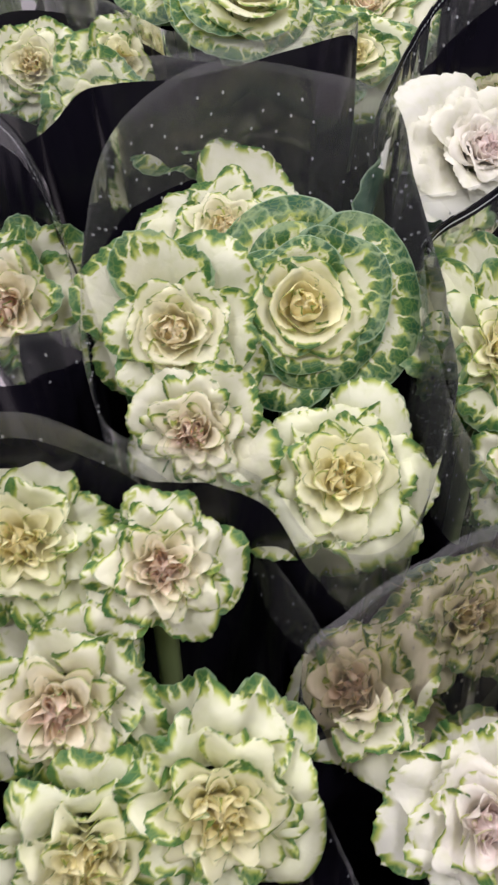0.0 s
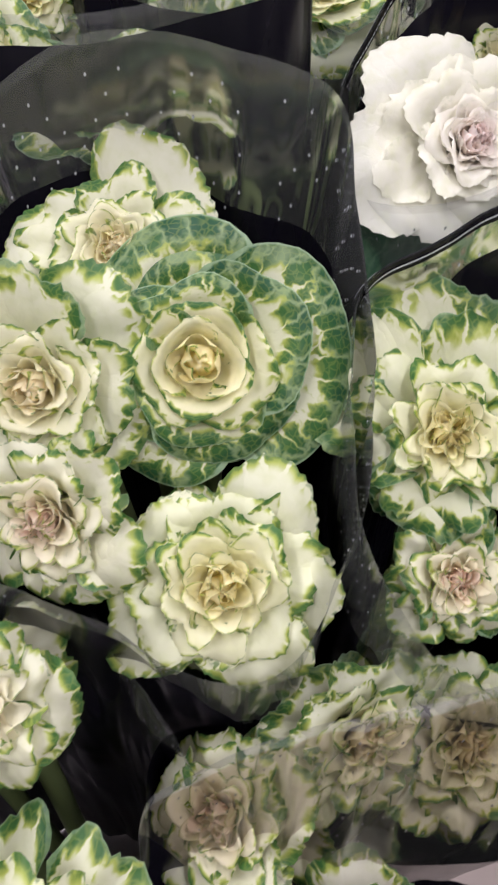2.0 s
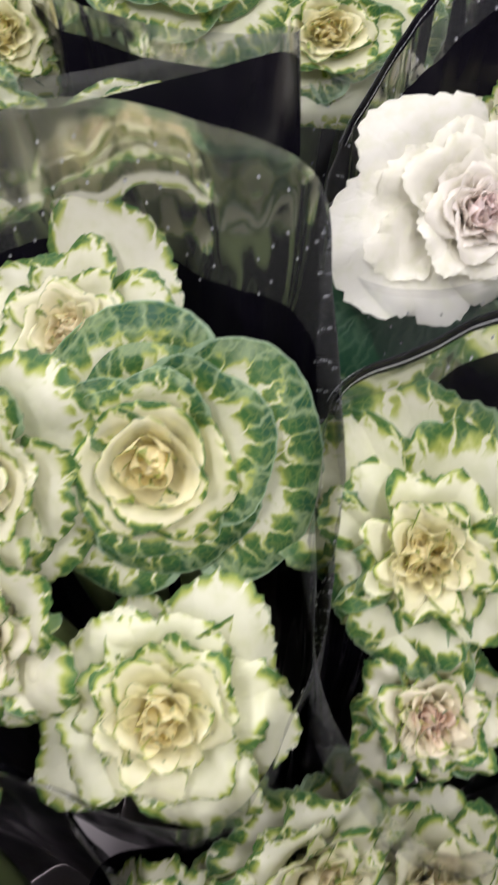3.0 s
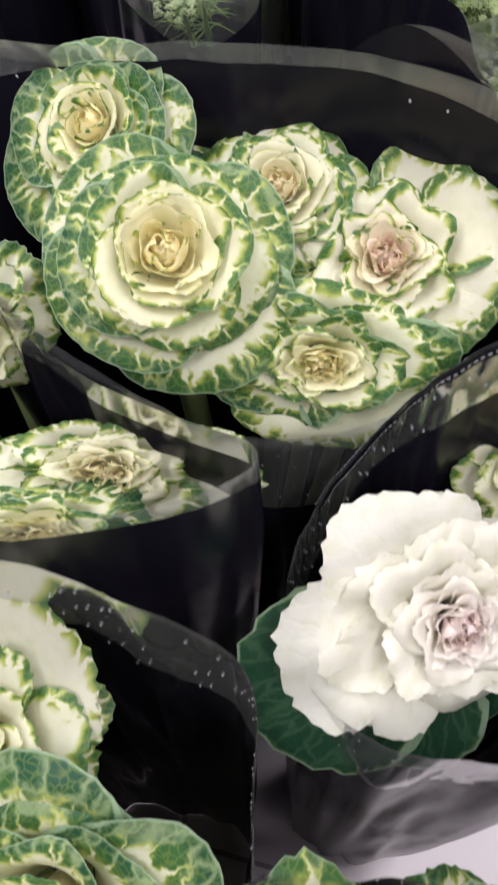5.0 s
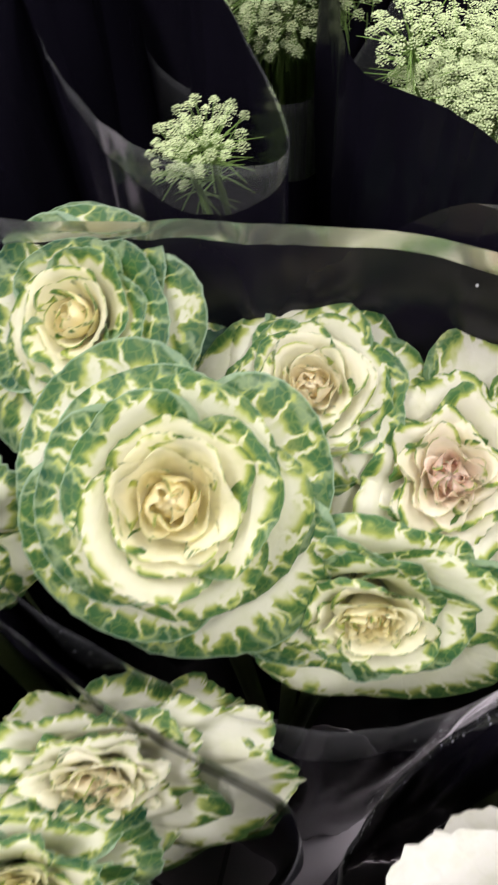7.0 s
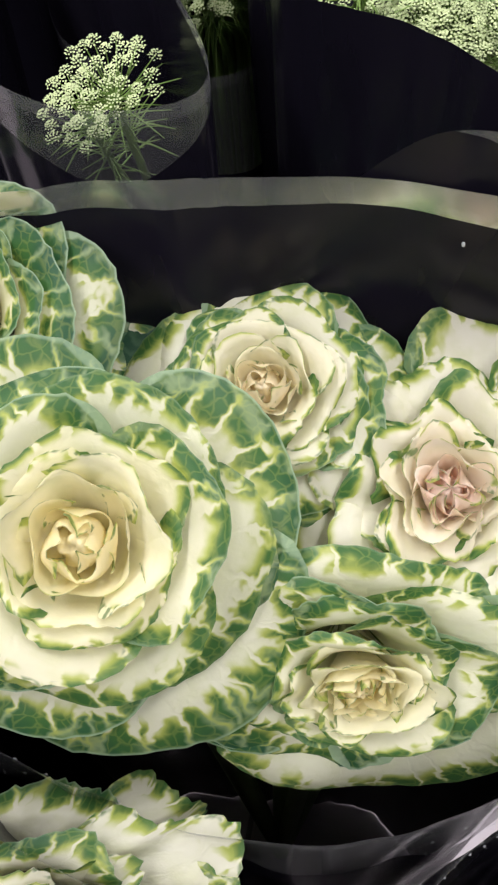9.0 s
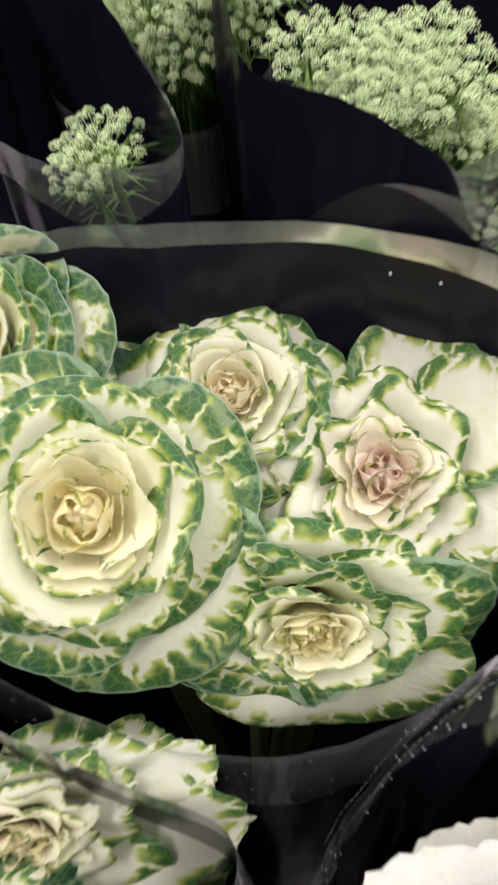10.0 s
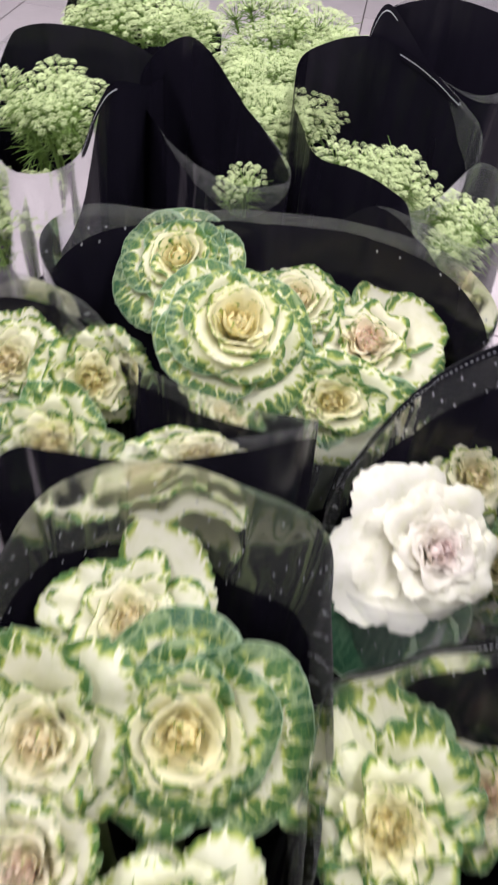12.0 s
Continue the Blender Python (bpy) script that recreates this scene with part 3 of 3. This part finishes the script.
# white head in a leaning sleeve of smoky film
FOOT = (0.13, 0.02, 0.01)
kale((0.130, 0.150, 0.575), (-0.17, -0.48, 0.86), 0.058, "white", (0.0, 0.05), FOOT, "white kale head with large green-edged leaves", 43, ruffle=0.13)
sleeve("black and smoky plastic flower sleeve with a pale edge", FOOT, ((0.028, 0.215, 0.635, 0.02), (0.052, 0.234, 0.665, 0.12), (0.09, 0.246, 0.692, 0.17), (0.135, 0.252, 0.725, 0.2), (0.20, 0.256, 0.75, 0.2), (0.265, 0.22, 0.70, 0.15), (0.25, 0.13, 0.62, 0.04), (0.17, 0.07, 0.56, 0.04), (0.085, 0.09, 0.55, 0.02), (0.040, 0.15, 0.585, 0.01)), 4, strip=0.009, clear=SMOKE)
# bunch at the side
FOOT = (-0.17, 0.45, 0.01)
kale((-0.160, 0.449, 0.710), (-0.04, -0.78, 0.62), 0.060, "blush", (0.0, 0.18), FOOT, "pink-hearted cream kale head with green outer leaves", 51)
sleeve("black and clear plastic flower sleeve with tiny holes", FOOT, ((-0.103, 0.405, 0.73, 0.03), (-0.15, 0.375, 0.745, 0.04), (-0.22, 0.38, 0.75, 0.06), (-0.275, 0.45, 0.78, 0.08), (-0.22, 0.522, 0.83, 0.05), (-0.145, 0.505, 0.81, 0.02), (-0.112, 0.455, 0.745, 0.025)), 5, seams=((4.6, 6.4),))
# white bunch in clear film
FOOT = (0.19, 0.60, 0.01)
kale((0.189, 0.595, 0.734), (0.30, -0.58, 0.75), 0.046, "white", (-0.10, -0.10), FOOT, "large white kale head with a pale pink heart, behind clear film", 61, ruffle=0.10, leaves=40, open_=0.35, under=3, long=((165, 0.5), (205, 0.25), (110, 0.3)), loose=((205, 2.1, 0.45), (232, 1.8, 0.5), (258, 1.5, 0.6)))
kale((0.222, 0.690, 0.725), (0.16, -0.65, 0.74), 0.045, "cream", (0.0, 0.075), FOOT, CREAM, 62)
kale((0.256, 0.639, 0.680), (0.06, -0.62, 0.78), 0.046, "cream", (0.0, 0.25), FOOT, CREAM, 63)
sleeve("clear plastic flower sleeve with shiny folds", FOOT, ((0.103, 0.605, 0.725, 0.10), (0.127, 0.548, 0.725, 0.08), (0.19, 0.527, 0.755, 0.08), (0.265, 0.547, 0.80, 0.07), (0.292, 0.63, 0.85, 0.06), (0.25, 0.705, 0.865, 0.05), (0.17, 0.688, 0.825, 0.05), (0.125, 0.655, 0.765, 0.05)), 6, seams=((4.6, 7.4),))
# flattened bunch
FOOT = (-0.05, 0.63, 0.01)
kale((0.004, 0.620, 0.758), (0.20, -0.52, 0.83), 0.054, "cream", (0.0, 0.09), FOOT, "flattened cream kale head with green-edged leaves", 71, squash=0.55, leaves=32, under=4, long=((320, 0.55), (200, 0.35)))
kale((-0.013, 0.575, 0.765), (0.1, -0.30, 0.95), 0.055, "yellow", (0.0, 0.22), FOOT, "yellowish kale head with many green-edged leaves", 72, squash=0.5, leaves=30, under=2, long=((180, 0.35),))
kale((-0.094, 0.677, 0.770), (0.27, -0.79, 0.55), 0.044, "yellow", (0.0, 0.13), FOOT, CREAM, 73)
kale((-0.100, 0.595, 0.770), (0.15, -0.79, 0.61), 0.044, "yellow", (0.0, 0.13), FOOT, CREAM, 74)
kale((-0.163, 0.681, 0.770), (0.06, -0.79, 0.61), 0.040, "cream", (0.0, 0.075), FOOT, CREAM, 75)
sleeve("black and clear plastic flower sleeve", FOOT, ((-0.20, 0.593, 0.805, 0.07), (-0.14, 0.566, 0.815, 0.045), (-0.10, 0.554, 0.828, 0.02), (-0.03, 0.550, 0.832, 0.016), (0.03, 0.562, 0.838, 0.013), (0.078, 0.592, 0.836, 0.012), (0.082, 0.622, 0.815, 0.02),
       (0.04, 0.634, 0.805, 0.02), (-0.01, 0.648, 0.802, 0.02), (-0.055, 0.668, 0.802, 0.02), (-0.12, 0.725, 0.81, 0.02), (-0.20, 0.73, 0.82, 0.03), (-0.225, 0.67, 0.81, 0.06)), 7, dots=False, gather=0.75)
# far bunch of five
FOOT = (0.04, 0.74, 0.01)
kale((0.011, 0.721, 0.811), (0.19, -0.46, 0.87), 0.065, "yellow", (0.0, 0.18), FOOT, "large yellow-hearted kale head with broad blue-green netted leaves", 81, ruffle=0.045, leaves=24, under=1, open_=0.85, broad=0.75)
kale((-0.052, 0.792, 0.819), (-0.12, -0.50, 0.83), 0.052, "yellow", (0.05, 0.23), FOOT, "pointed kale head with many green netted outer leaves", 82, ruffle=0.04, leaves=24, long=((215, 0.3), (100, 0.08)), squash=1.05, broad=0.8)
kale((0.052, 0.796, 0.794), (0.02, -0.42, 0.91), 0.049, "cream", (0.0, 0.13), FOOT, CREAM, 83, ruffle=0.06, broad=0.6, loose=((150, 1.35, 0.2), (120, 1.25, 0.3)))
kale((0.096, 0.712, 0.761), (0.17, -0.78, 0.60), 0.050, "yellow", (0.0, 0.17), FOOT, "half-closed kale head with large folded green leaves", 84, ruffle=0.09, long=((20, 0.35), (160, 0.3), (268, 0.75)), open_=0.5, squash=0.68, broad=0.5)
kale((0.118, 0.774, 0.778), (0.02, -0.41, 0.91), 0.050, "blush", (0.0, 0.075), FOOT, "cream kale head with a pink heart and thin green rims", 85, long=((50, 0.35), (0, 0.3)), broad=0.4)
sleeve("black plastic flower sleeve with a clear front and rim", FOOT, ((-0.03, 0.672, 0.780, 0.07), (0.05, 0.656, 0.758, 0.08), (0.12, 0.668, 0.768, 0.08), (0.18, 0.715, 0.79, 0.06), (0.217, 0.775, 0.825, 0.03), (0.17, 0.828, 0.845, 0.018), (0.09, 0.838, 0.854, 0.011),
       (0.01, 0.829, 0.857, 0.011), (-0.07, 0.82, 0.848, 0.011), (-0.14, 0.812, 0.845, 0.03), (-0.165, 0.765, 0.83, 0.05), (-0.11, 0.705, 0.80, 0.06)), 8, strip=0.011, gather=0.75)
# lace flowers in black sleeves
rng = random.Random(5)
BUNCHES = (((-0.20, 0.96, 0.01), (-0.226, 0.985, 0.845), 0.05, 0.05, 15),
           ((-0.20, 0.96, 0.01), (-0.245, 0.912, 0.772), 0.04, 0.018, 14),
           ((-0.02, 1.09, 0.01), (-0.022, 1.09, 0.846), 0.062, 0.10, 56),
           ((-0.20, 1.14, 0.01), (-0.21, 1.14, 0.895), 0.045, 0.05, 12),
           ((-0.12, 1.11, 0.01), (-0.127, 1.11, 0.905), 0.035, 0.04, 11),
           ((-0.03, 1.22, 0.01), (-0.03, 1.22, 0.88), 0.08, 0.05, 18),
           ((0.06, 1.20, 0.01), (0.035, 1.18, 0.875), 0.04, 0.04, 11),
           ((0.10, 0.98, 0.01), (0.110, 0.966, 0.826), 0.050, 0.013, 18),
           ((0.18, 0.92, 0.01), (0.182, 0.895, 0.825), 0.025, 0.035, 8),
           ((-0.04, 0.91, 0.01), (-0.016, 0.868, 0.853), 0.010, 0.003, 2))
for foot, centre, spread_x, spread_y, count in BUNCHES:
    for i in range(count):
        w, rr = GOLD * i + rng.uniform(-0.3, 0.3), math.sqrt((i + 0.5) / count)
        dx, dy = spread_x * rr * math.cos(w), spread_y * rr * math.sin(w)
        lace_flower((centre[0] + dx, centre[1] + dy, centre[2] + rng.uniform(-0.03, 0.02)), (dx * 5, dy * 5 - 0.35), rng.uniform(0.5, 0.75) * (0.62 if count == 2 else 1.0), foot, i)
LACE = "glossy black plastic flower sleeve round lace flowers"
sleeve(LACE, (-0.20, 0.96), ((-0.131, 0.857, 0.93, 0), (-0.165, 0.862, 0.86, 0.06), (-0.23, 0.88, 0.83, 0.12), (-0.30, 0.95, 0.85, 0.08), (-0.285, 1.04, 0.90, 0), (-0.20, 1.06, 0.905, 0), (-0.13, 1.04, 0.89, 0), (-0.115, 0.94, 0.905, 0)), 9, dots=False, seams=((-0.15, 0.8),))
sleeve("clear and black flower sleeve round lace flowers", (-0.02, 1.09), ((-0.08, 0.98, 0.81, 0.06), (0.01, 0.975, 0.80, 0.06), (0.05, 1.08, 0.83, 0.06), (0.03, 1.19, 0.86, 0.06), (-0.07, 1.20, 0.86, 0.06), (-0.11, 1.09, 0.84, 0.06)), 10, dots=False)
sleeve(LACE, (-0.17, 1.12), ((-0.25, 1.09, 0.86, 0), (-0.17, 1.075, 0.885, 0), (-0.125, 1.06, 0.90, 0), (-0.085, 1.09, 0.88, 0.02), (-0.10, 1.16, 0.90, 0.02), (-0.18, 1.19, 0.92, 0), (-0.26, 1.18, 0.92, 0)), 11, dots=False)
sleeve(LACE, (0.10, 0.98), ((0.020, 0.97, 0.885, 0), (0.045, 0.908, 0.878, 0), (0.09, 0.884, 0.878, 0), (0.128, 0.866, 0.868, 0), (0.150, 0.888, 0.835, 0.02), (0.19, 0.95, 0.83, 0.06), (0.20, 1.03, 0.87, 0.06), (0.150, 1.07, 0.905, 0), (0.08, 1.09, 0.928, 0), (0.018, 1.07, 0.915, 0), (0.008, 1.02, 0.90, 0)), 12, dots=False, seams=((6.6, 7.6),))
sleeve("smoky clear flower sleeve round lace flowers", (0.18, 0.92), ((0.075, 0.848, 0.845, 0), (0.105, 0.847, 0.868, 0), (0.150, 0.849, 0.858, 0.02), (0.20, 0.855, 0.84, 0.06), (0.235, 0.92, 0.85, 0.08), (0.20, 0.965, 0.87, 0.08), (0.15, 0.895, 0.85, 0.04), (0.09, 0.858, 0.845, 0)), 13, dots=False)
sleeve("narrow black flower sleeve with a clear-tipped front round a lace flower", (-0.05, 0.92), ((-0.004, 0.846, 0.868, 0.03), (0.030, 0.848, 0.885, 0.008), (-0.02, 0.915, 0.905, 0), (-0.092, 1.005, 0.93, 0), (-0.135, 0.98, 0.90, 0), (-0.10, 0.90, 0.885, 0), (-0.045, 0.85, 0.875, 0.02)), 15, dots=False)
sleeve("black flower sleeve with a folded pointed corner", (0.17, 1.11), ((0.072, 1.098, 0.918, 0), (0.088, 1.097, 0.958, 0), (0.150, 1.090, 0.90, 0), (0.205, 1.06, 0.90, 0.01), (0.25, 1.09, 0.94, 0.03), (0.26, 1.15, 0.98, 0.05), (0.16, 1.18, 0.97, 0.02), (0.09, 1.15, 0.94, 0)), 16, dots=False, seams=((0.0, 1.2),))

# ---------------------------------------------------------------- floor tiles
tile_mesh = None
for i in range(-8, 8):
    for j in range(-6, 12):
        if tile_mesh is None:
            bm = box(0.003, 0.497, 0.003, 0.497, -0.006, 0.0, 0.0015)
            tile_mesh = bpy.data.meshes.new("tile")
            bm.to_mesh(tile_mesh)
            bm.free()
            tile_mesh.materials.append(TILE)
        t_ob = new("tile", tile_mesh)
        t_ob.parent = floor
        t_ob.location = (i * 0.5, j * 0.5, 0)
